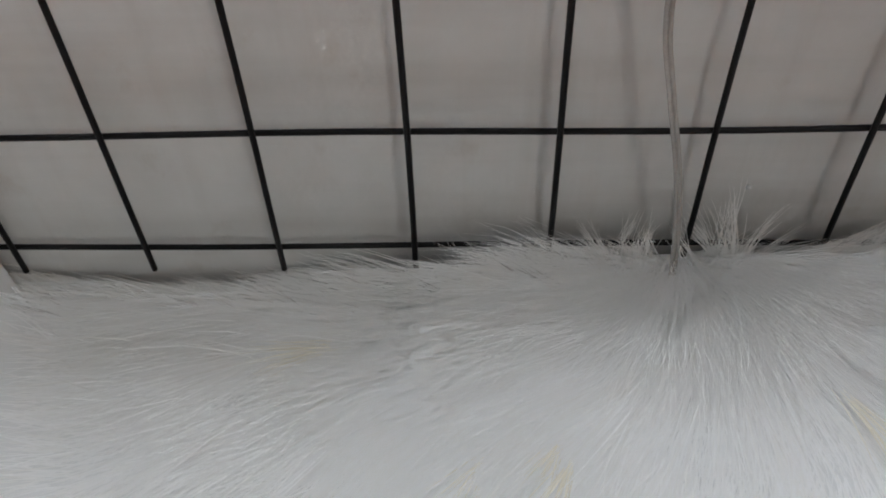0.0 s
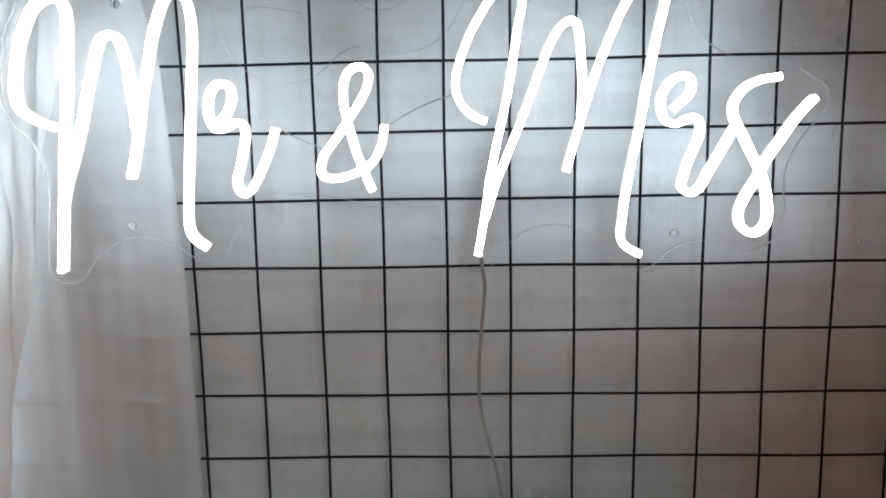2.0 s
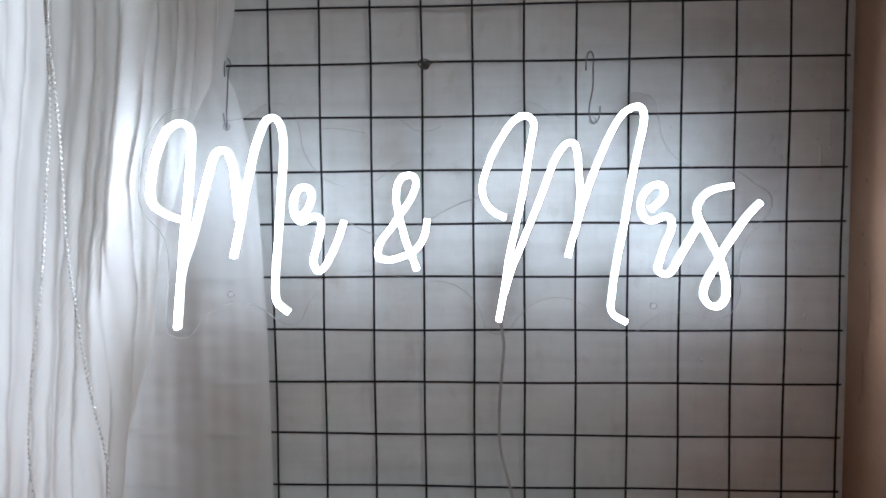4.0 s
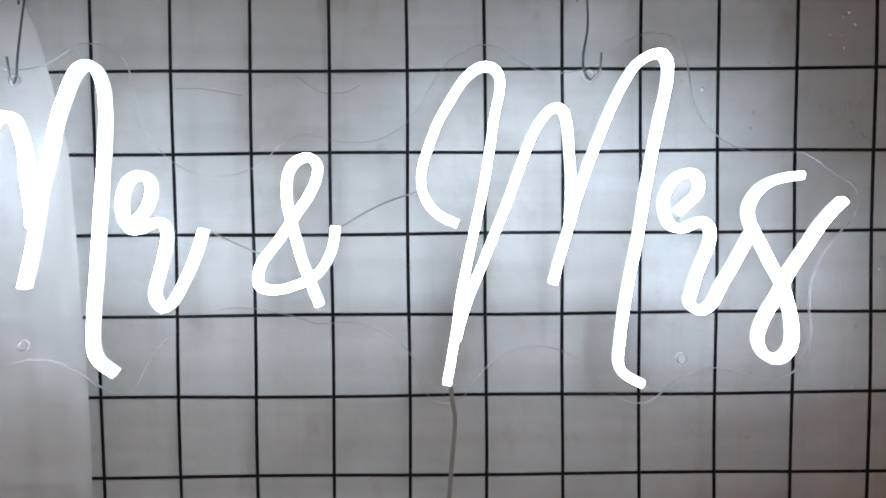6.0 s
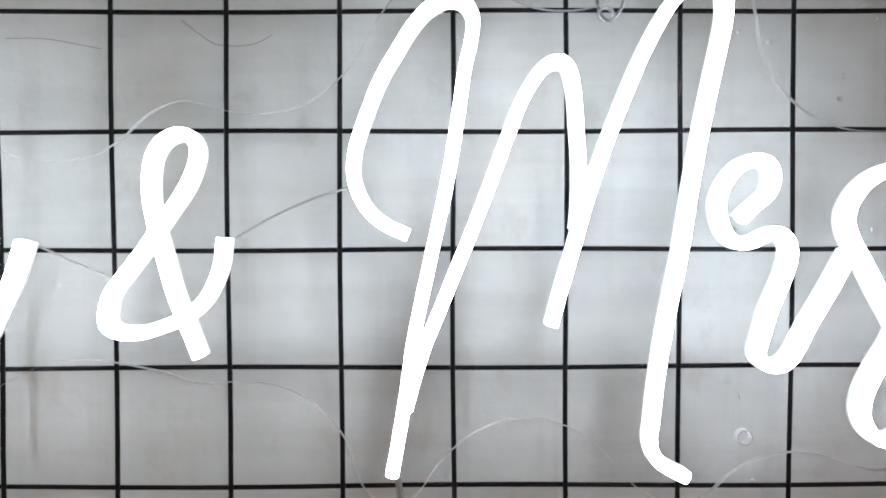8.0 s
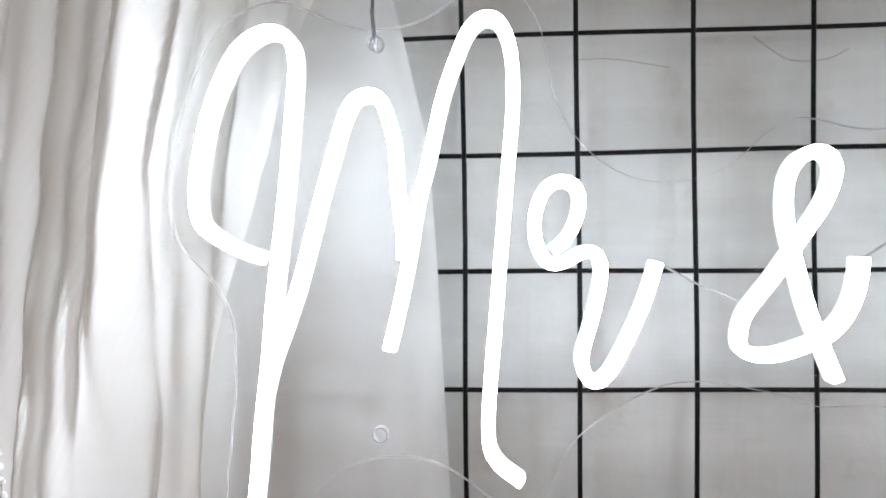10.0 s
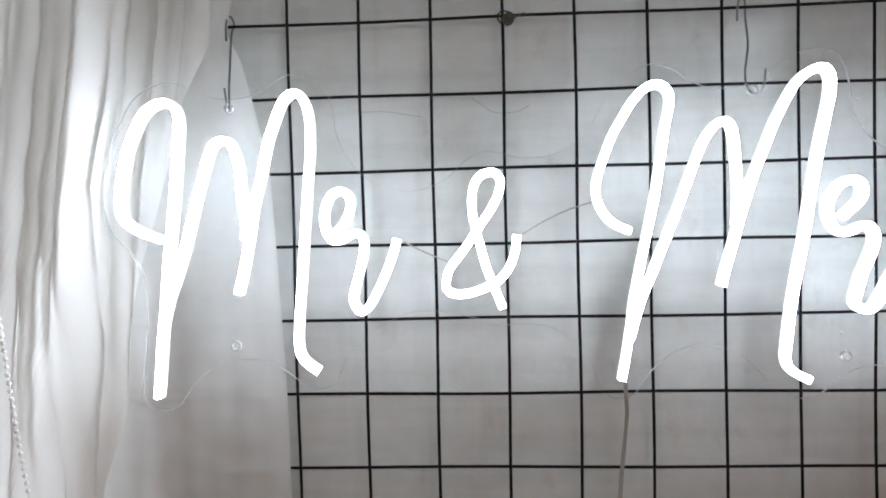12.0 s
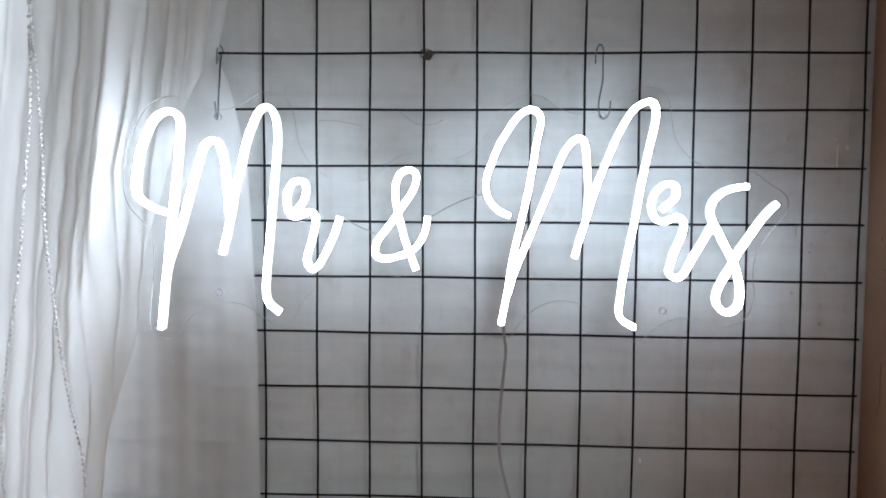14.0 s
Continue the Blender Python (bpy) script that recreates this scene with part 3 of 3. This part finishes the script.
def drape_place(a, z):
    edge = drape_edge(z)
    w = (1 - a) * 1.15
    x = edge - w
    u = 0.4 * w + 0.6 * (-x - 0.26)
    phase = u * 300 + 5.0 * noise.noise((w * 7, z * 1.6, 0.3)) + 1.6 * math.sin(z * 4.2 + w * 9)
    deep = 0.0026 + 0.0030 * min(1.0, max(0.0, w - 0.02) / 0.05)
    fold = deep * (0.75 - 1.5 * abs(math.sin(phase * 0.5)) ** 1.9 + 0.35 * math.sin(phase * 1.63 + 1.0) + 0.7 * noise.noise((w * 30, z * 2.4, 8.0)))
    live = min(1.0, max(0.0, w - 0.015) / 0.04)
    fold += live * (0.0017 * math.sin(u * 520 + 3.0 * noise.noise((w * 12, z * 2.2, 4.4)) + 1.1 * math.sin(z * 6)) + 0.0008 * math.sin(u * 930 + 4.0 * noise.noise((w * 15, z * 3.0, 6.4))) * (0.5 + noise.noise((w * 20, z * 4, 1.0))))
    crumple = math.exp(-((w - 0.055) / 0.04) ** 2)
    small = (0.0022 + 0.0028 * crumple) * noise.noise((x * 40 + z * 10, z * 19, 5.0)) + 0.0020 * crumple * noise.noise((x * 90 - z * 20, z * 26, 9.0)) + 0.0012 * noise.noise((x * 120, z * 30, 2.0))
    fold *= 0.85 - 0.55 * min(1.0, max(0.0, w - 0.06) / 0.05)
    pleat = math.exp(-((w - 0.05) / 0.035) ** 2)
    fold += 0.0024 * pleat * math.sin(u * 700 + 4.0 * noise.noise((w * 20, z * 5, 2.2)) + 2.0 * math.sin(z * 9))
    start = 0.020 + 0.25 * max(0.0, z - 0.40)
    rise, back = min(1.0, max(0.0, w - start) / 0.026), min(1.0, max(0.0, w - 0.055) / 0.11)
    lean = -0.021 - 0.037 * rise * rise * (3 - 2 * rise) + 0.019 * back * back * (3 - 2 * back)
    return Vector((x + 0.002 * math.cos(phase), max(-0.092, min(lean + fold + small, -0.0165 if w < 0.2 else 0.0)), z))


zs = list(np.linspace(0.004, 0.62, 300)) + list(np.linspace(0.65, CEIL_Z, 16))
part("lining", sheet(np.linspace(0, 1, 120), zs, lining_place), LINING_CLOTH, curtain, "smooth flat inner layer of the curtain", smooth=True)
part("drape", sheet(1 - np.linspace(1, 0, 420) ** 1.35, zs, drape_place), CURTAIN_CLOTH, curtain, "gathered outer layer in narrow folds", smooth=True)

# ---- bead chain ----
chain = thing("bead_chain", "white plastic bead chain of a blind before the curtain", "bead chain")
CHAIN_Y = -0.10
TRACK_A = [(-0.366, 1.74), (-0.368, 0.75), (-0.368, 0.537), (-0.368, 0.491), (-0.370, 0.444), (-0.375, 0.397), (-0.379, 0.349), (-0.385, 0.300), (-0.393, 0.251), (-0.399, 0.201), (-0.402, 0.150), (-0.398, 0.109), (-0.384, 0.060), (-0.366, 0.044)]
TRACK_B = [(-0.361, 1.74), (-0.3665, 0.75), (-0.3665, 0.537), (-0.364, 0.491), (-0.361, 0.444), (-0.360, 0.397), (-0.359, 0.349), (-0.354, 0.300), (-0.348, 0.251), (-0.340, 0.201), (-0.330, 0.151), (-0.331, 0.110), (-0.343, 0.065), (-0.364, 0.044)]


def chain_strand(track):
    line = spline([(x, CHAIN_Y, z) for x, z in track], 0.0046)
    ico = bmesh.new()
    bmesh.ops.create_icosphere(ico, subdivisions=1, radius=0.0017)
    base_v, base_f = [v.co.copy() for v in ico.verts], [[v.index for v in f.verts] for f in ico.faces]
    ico.free()
    verts, faces = [], []
    for p in line:
        k = len(verts)
        verts += [tuple(p + v) for v in base_v]
        faces += [[k + i for i in f] for f in base_f]
    me = bpy.data.meshes.new("bead_strand")
    me.from_pydata(verts, [], faces)
    me.polygons.foreach_set("use_smooth", [True] * len(me.polygons))
    me.materials.append(BEAD_PLASTIC)
    beads = new("bead_strand", me)
    beads.parent = chain
    beads["kind"] = "stuff"
    part("cord", sweep_bm(line[::3] + [line[-1]], circle(0.0004, 5)), BEAD_PLASTIC, chain)


chain_strand(TRACK_A)
chain_strand(TRACK_B)

# ---- fur rug ----
rug = thing("fur_rug", "fluffy white long-haired fur rug lying on the table", "rug", (0, 0, 0))
RX, RY, RA, RB, ROUND = -0.060, -0.06, 0.270, 0.15, 3.6
WHORL = Vector((0.049, 0.010))


def rug_reach(x, y):
    return (abs((x - RX) / RA) ** ROUND + abs((y - RY) / RB) ** ROUND) ** (1 / ROUND)


def rug_height(x, y):
    k = max(0.0, 1 - rug_reach(x, y) ** 4)
    return 0.004 + (0.011 + 0.020 / (1 + math.exp(-(x + 0.01) * 60))) * k ** 0.5 + 0.013 * math.exp(-((x + 0.26) / 0.05) ** 2) * k ** 0.5 + 0.004 * noise.noise((x * 12, y * 12, 2.0)) * k


bm = bmesh.new()
rings = []
for i in range(1, 25):
    ring = []
    for j in range(72):
        a = 2 * math.pi * j / 72
        d = Vector((math.cos(a), math.sin(a)))
        s = (i / 24) / ((abs(d.x) ** ROUND + abs(d.y) ** ROUND) ** (1 / ROUND))
        x, y = RX + RA * s * d.x, min(RY + RB * s * d.y, WALL_Y - 0.009)
        ring.append(bm.verts.new((x, y, rug_height(x, y) if i < 24 else 0.001)))
    rings.append(ring)
centre = bm.verts.new((RX, RY, rug_height(RX, RY)))
for j in range(72):
    bm.faces.new((centre, rings[0][j], rings[0][(j + 1) % 72]))
    for r0, r1 in zip(rings, rings[1:]):
        bm.faces.new((r0[j], r1[j], r1[(j + 1) % 72], r0[(j + 1) % 72]))
part("pelt", bm, FUR_FIBRE, rug, smooth=True)


def fur_strands(count, seed, length, rise, width, back_only=False, tuft=0.0045, gather=0.22, spot=None, material=FUR_FIBRE_LOOK):
    rng = np.random.default_rng(seed)
    spare = 14 if back_only else 2
    x, y = RX + RA * rng.uniform(-1, 1, count * spare), RY + RB * rng.uniform(-1, 1, count * spare)
    reach = (np.abs((x - RX) / RA) ** ROUND + np.abs((y - RY) / RB) ** ROUND) ** (1 / ROUND)
    if spot:
        x, y = spot[0] + rng.normal(0, spot[2], len(x)), spot[1] + rng.normal(0, spot[2], len(x))
        reach = np.full(len(x), 0.5)
    keep = (reach < 0.985) & (y < WALL_Y - 0.010)
    if back_only:
        keep &= ((y > -0.035) & (rng.uniform(0, 1, len(x)) < 0.04 + 0.96 / (1 + np.exp(-(x + 0.01) * 60)))) | (reach > 0.86)
    x, y, reach = x[keep][:count], y[keep][:count], reach[keep][:count]
    z = np.array([rug_height(a, b) for a, b in zip(x, y)]) - (0.0 if spot else 0.002)
    dx, dy = x - WHORL.x, y - WHORL.y
    far = np.hypot(dx, dy) + 1e-5
    turn = np.array([1.1 * noise.noise((a * 9, b * 9, 4.0)) + 0.4 * noise.noise((a * 30, b * 30, 9.0)) for a, b in zip(x, y)]) + rng.normal(0, 0.09, len(x))
    lock = np.array([noise.noise((a * 60, b * 60, 6.0)) for a, b in zip(x, y)])
    row = np.floor(y / tuft)
    col = np.floor(x / tuft + 0.37 * row)
    own = lambda k: np.modf(np.abs(np.sin(col * 12.9898 + row * 78.233 + k) * 43758.5453))[0]
    mid_x, mid_y = (col - 0.37 * row + 0.2 + 0.6 * own(1.0)) * tuft, (row + 0.2 + 0.6 * own(2.0)) * tuft
    gather = gather * np.clip(far / 0.035 - 0.7, 0.0, 1.0)
    ang = np.arctan2(dy, dx) + turn + gather * 0.9 * (own(3.0) - 0.5)
    size = length * rng.uniform(0.8, 1.1, len(x)) * (0.72 + 0.56 * own(4.0)) * (1 + 0.2 * lock)
    up = rise * (1 + 0.25 * lock) * rng.uniform(0.6, 1.4, len(x)) + 0.22 * np.exp(-(far / 0.035) ** 2) + 0.5 * np.clip(reach - 0.75, 0, 1) + 0.34 * np.exp(-((y - WALL_Y) / 0.03) ** 2) * (0.12 + 0.88 / (1 + np.exp(-(x + 0.04) * 50))) * (0.6 + 0.8 * own(5.0))
    hx, hy = np.cos(ang), np.sin(ang)
    droop = rng.uniform(0.25, 0.6, len(x))
    curl = rng.normal(0, 0.10, len(x))
    side_tilt = rng.normal(0, 0.07, len(x))
    verts = np.zeros((len(x), 7, 3))
    for k, t in enumerate((0.0, 0.36, 0.7, 1.0)):
        draw = gather * t * (1.6 - 0.6 * t)
        px = x + draw * (mid_x - x) + hx * size * t - hy * size * curl * t * t
        py = np.minimum(y + draw * (mid_y - y) + hy * size * t + hx * size * curl * t * t, WALL_Y - 0.004)
        pz = np.maximum(z + size * (up * 1.7 * t - up * droop * 1.6 * t * t), 0.001)
        half = width * np.clip(far / 0.06, 0.25, 1.0) * (1.0, 0.85, 0.5, 0.0)[k] * 0.5
        sx, sy, sz = -hy * half, hx * half, side_tilt * half
        if k < 3:
            verts[:, 2 * k] = np.stack([px - sx, py - sy, pz - sz], 1)
            verts[:, 2 * k + 1] = np.stack([px + sx, py + sy, pz + sz], 1)
        else:
            verts[:, 6] = np.stack([px, py, pz], 1)
    faces = np.array([[0, 1, 3, 2], [2, 3, 5, 4]])
    tips = np.array([[4, 5, 6]])
    start = 7 * np.arange(len(x))[:, None]
    quads, tris = (start[:, :, None] + faces[None]).reshape(-1, 4), (start[:, :, None] + tips[None]).reshape(-1, 3)
    me = bpy.data.meshes.new("fur")
    me.vertices.add(len(x) * 7)
    me.vertices.foreach_set("co", verts.ravel())
    me.loops.add(quads.size + tris.size)
    me.loops.foreach_set("vertex_index", np.concatenate([quads.ravel(), tris.ravel()]).astype(np.int32))
    me.polygons.add(len(quads) + len(tris))
    me.polygons.foreach_set("loop_start", np.concatenate([np.arange(len(quads)) * 4, quads.size + np.arange(len(tris)) * 3]).astype(np.int32))
    me.update(calc_edges=True)
    me.validate()
    me.polygons.foreach_set("use_smooth", [True] * len(me.polygons))
    me.materials.append(material)
    ob = new("fur", me)
    ob.parent = rug
    ob["kind"], ob["label"] = "stuff", "long soft white hair"
    return ob


def fur_spikes(count, seed, material=FUR_FIBRE_LOOK):
    """Pointed tufts along the back edge and the two ends, combed away from the whorl."""
    rng = np.random.default_rng(seed)
    verts, faces = [], []
    for n in range(count):
        if n % 4:
            x0 = rng.uniform(RX - RA * 0.97, RX + RA * 0.97)
            y0 = WALL_Y - 0.011 - abs(rng.normal(0, 0.004))
        else:
            x0 = RX + RA * (1 if n % 8 else -1) * rng.uniform(0.86, 0.97)
            y0 = rng.uniform(-0.12, 0.0)
        if abs(x0 - WHORL.x) < 0.03 and rng.random() < 0.5:
            continue
        high = 1 / (1 + math.exp(-(x0 + 0.045) * 60))
        z0 = rug_height(x0, y0) - 0.001
        side = max(-1.0, min(1.0, (x0 - WHORL.x) / 0.04))
        size = rng.uniform(0.016, 0.027) + 0.010 * rng.random() * high - 0.003 * (1 - abs(side))
        along = side * (0.80 + 0.40 * (1 - high)) + rng.normal(0, 0.16 + 0.45 * (1 - abs(side)))
        up = 0.14 + 0.26 * high + abs(rng.normal(0, 0.12))
        tip = Vector((along, rng.uniform(-0.10, 0.25), up)).normalized() * size
        spread = rng.uniform(0.0011, 0.0026)
        bow = Vector((rng.normal(0, 0.05), 0, rng.uniform(0.0, 0.06))) * size
        for _ in range(16):
            root = Vector((x0 + rng.normal(0, spread), min(y0 + rng.normal(0, spread), WALL_Y - 0.004), z0 + rng.uniform(-0.003, 0.0)))
            end = Vector((x0, y0, z0)) + tip * rng.uniform(0.6, 1.08) + Vector((rng.normal(0, 0.0022), 0, rng.normal(0, 0.0022)))
            end.y = min(end.y, WALL_Y - 0.003)
            line = [root.lerp(end, f) + bow * (4 * f * (1 - f)) for f in (0.0, 0.3, 0.6, 0.85, 1.0)]
            across = Vector((end.z - root.z, 0, root.x - end.x)).normalized() * 0.00017
            k = len(verts)
            for p, wide in zip(line, (1.0, 0.95, 0.75, 0.45)):
                verts += [p - across * wide, p + across * wide]
            verts.append(line[-1])
            faces += [(k + a, k + a + 1, k + a + 3, k + a + 2) for a in (0, 2, 4)] + [(k + 6, k + 7, k + 8)]
    me = bpy.data.meshes.new("back_fur")
    me.from_pydata([tuple(v) for v in verts], [], faces)
    me.polygons.foreach_set("use_smooth", [True] * len(me.polygons))
    me.materials.append(material)
    ob = new("back_fur", me)
    ob.parent = rug
    ob["kind"], ob["label"] = "stuff", "pointed tufts of white hair"


fur_strands(170000, 3, 0.034, 0.080, 0.0007, False, 0.0045, 0.06)
fur_strands(2500, 4, 0.044, 0.12, 0.0006, False, 0.011, 0.6)
fur_strands(26000, 5, 0.024, 0.26, 0.0006, True, 0.006, 0.85)
fur_spikes(520, 12)
for sx, sy in ((0.002, -0.071), (0.004, -0.078), (0.088, -0.056), (-0.072, -0.028), (-0.021, -0.073)):
    fur_strands(16, 8, 0.034, 0.22, 0.0005, spot=(sx, sy, 0.0006), material=TAN_STRAND)

# ---- ridges, runs and hairlines in the wall paint ----
def paint_ridge(points, radius, label="", material=PLASTER):
    """A thin raised line of hardened paint that lies on the wall."""
    line = spline([(x, WALL_Y + radius * 0.2, z) for x, z in points], 0.002)
    bm = sweep_bm(line, circle(radius, 6))
    return part("paint_ridge", bm, material, wall_back, label, smooth=True)


for ridge in (((0.2698, 0.4387), (0.2723, 0.4308), (0.2756, 0.4242)), ((0.2873, 0.4354), (0.2835, 0.4284), (0.2860, 0.4240), (0.2900, 0.4212)), ((0.3006, 0.4471), (0.3031, 0.4432), (0.3040, 0.4369)), ((0.2737, 0.4442), (0.2778, 0.4355), (0.2795, 0.4276))):
    paint_ridge(ridge, 0.00038)
for x, z, drop in ((0.2279, 0.4812, 0.005), (0.2327, 0.4796, 0.005), (0.2375, 0.4773, 0.005), (0.2422, 0.4788, 0.005), (0.2477, 0.4780, 0.006), (0.1581, 0.1516, 0.013), (0.1637, 0.1564, 0.015), (0.1699, 0.1531, 0.012), (0.1946, 0.1608, 0.019), (0.1330, 0.1172, 0.032), (0.1232, 0.1156, 0.007)):
    paint_ridge(((x, z), (x + 0.0006, z - drop * 0.5), (x + 0.0004, z - drop)), 0.00036)
HAIRLINE = surface("grey_hairline", (0.30, 0.29, 0.28), (0.40, 0.39, 0.38), 0.7, 0, 40, 300, 0.1)
for crack in (((-0.0663, 0.4547), (-0.0561, 0.4483), (-0.0406, 0.4482), (-0.031, 0.4526)), ((-0.1505, 0.4512), (-0.1330, 0.4510), (-0.1080, 0.4465)), ((-0.0718, 0.4592), (-0.0663, 0.4547))):
    paint_ridge(crack, 0.00024, "fine grey hairline in the paint", HAIRLINE)
for x, z in ((0.2754, 0.4841), (0.2825, 0.4840), (0.2878, 0.4980), (0.2919, 0.4902), (0.2850, 0.4746), (0.3007, 0.4456), (0.2949, 0.4385), (0.2996, 0.4164), (0.1639, 0.1178), (0.2315, 0.2094), (0.0704, 0.0585), (0.1763, 0.1426)):
    paint_drip(x, z, 0.0011, 0.0013)

# ---- paint drips on the wall ----
for x, z, w, h in ((0.2245, 0.2195, 0.0016, 0.0022), (0.159, 0.129, 0.0016, 0.0024), (0.322, 0.281, 0.0014, 0.002), (0.323, 0.264, 0.0019, 0.0024), (0.320, 0.231, 0.0014, 0.002), (0.297, 0.349, 0.0012, 0.003),
                   (0.290, 0.425, 0.0014, 0.003), (0.297, 0.418, 0.0013, 0.002), (0.288, 0.437, 0.0011, 0.004), (0.3425, 0.455, 0.0006, 0.028), (0.342, 0.428, 0.0013, 0.002),
                   (0.319, 0.357, 0.0016, 0.0018), (0.326, 0.350, 0.0022, 0.0012), (0.312, 0.338, 0.0013, 0.0016), (0.311, 0.330, 0.0012, 0.0015), (0.281, 0.165, 0.0009, 0.004), (0.247, 0.140, 0.0007, 0.016), (0.204, 0.150, 0.0007, 0.010)):
    paint_drip(x, z, w, h)
rng = random.Random(7)
for _ in range(34):
    run = rng.random() < 0.06
    paint_drip(rng.uniform(0.17, 0.352), rng.uniform(0.05, 0.52), rng.uniform(0.0006, 0.0014), rng.uniform(0.006, 0.016) if run else rng.uniform(0.0008, 0.002))
for y, z, w, h in ((-0.028, 0.395, 0.0014, 0.002), (-0.022, 0.345, 0.0016, 0.0022), (-0.030, 0.318, 0.0011, 0.0016), (-0.040, 0.275, 0.0008, 0.030), (-0.030, 0.215, 0.0008, 0.022), (-0.026, 0.190, 0.0012, 0.006)):
    paint_drip(0, z, w, h, "east", y)
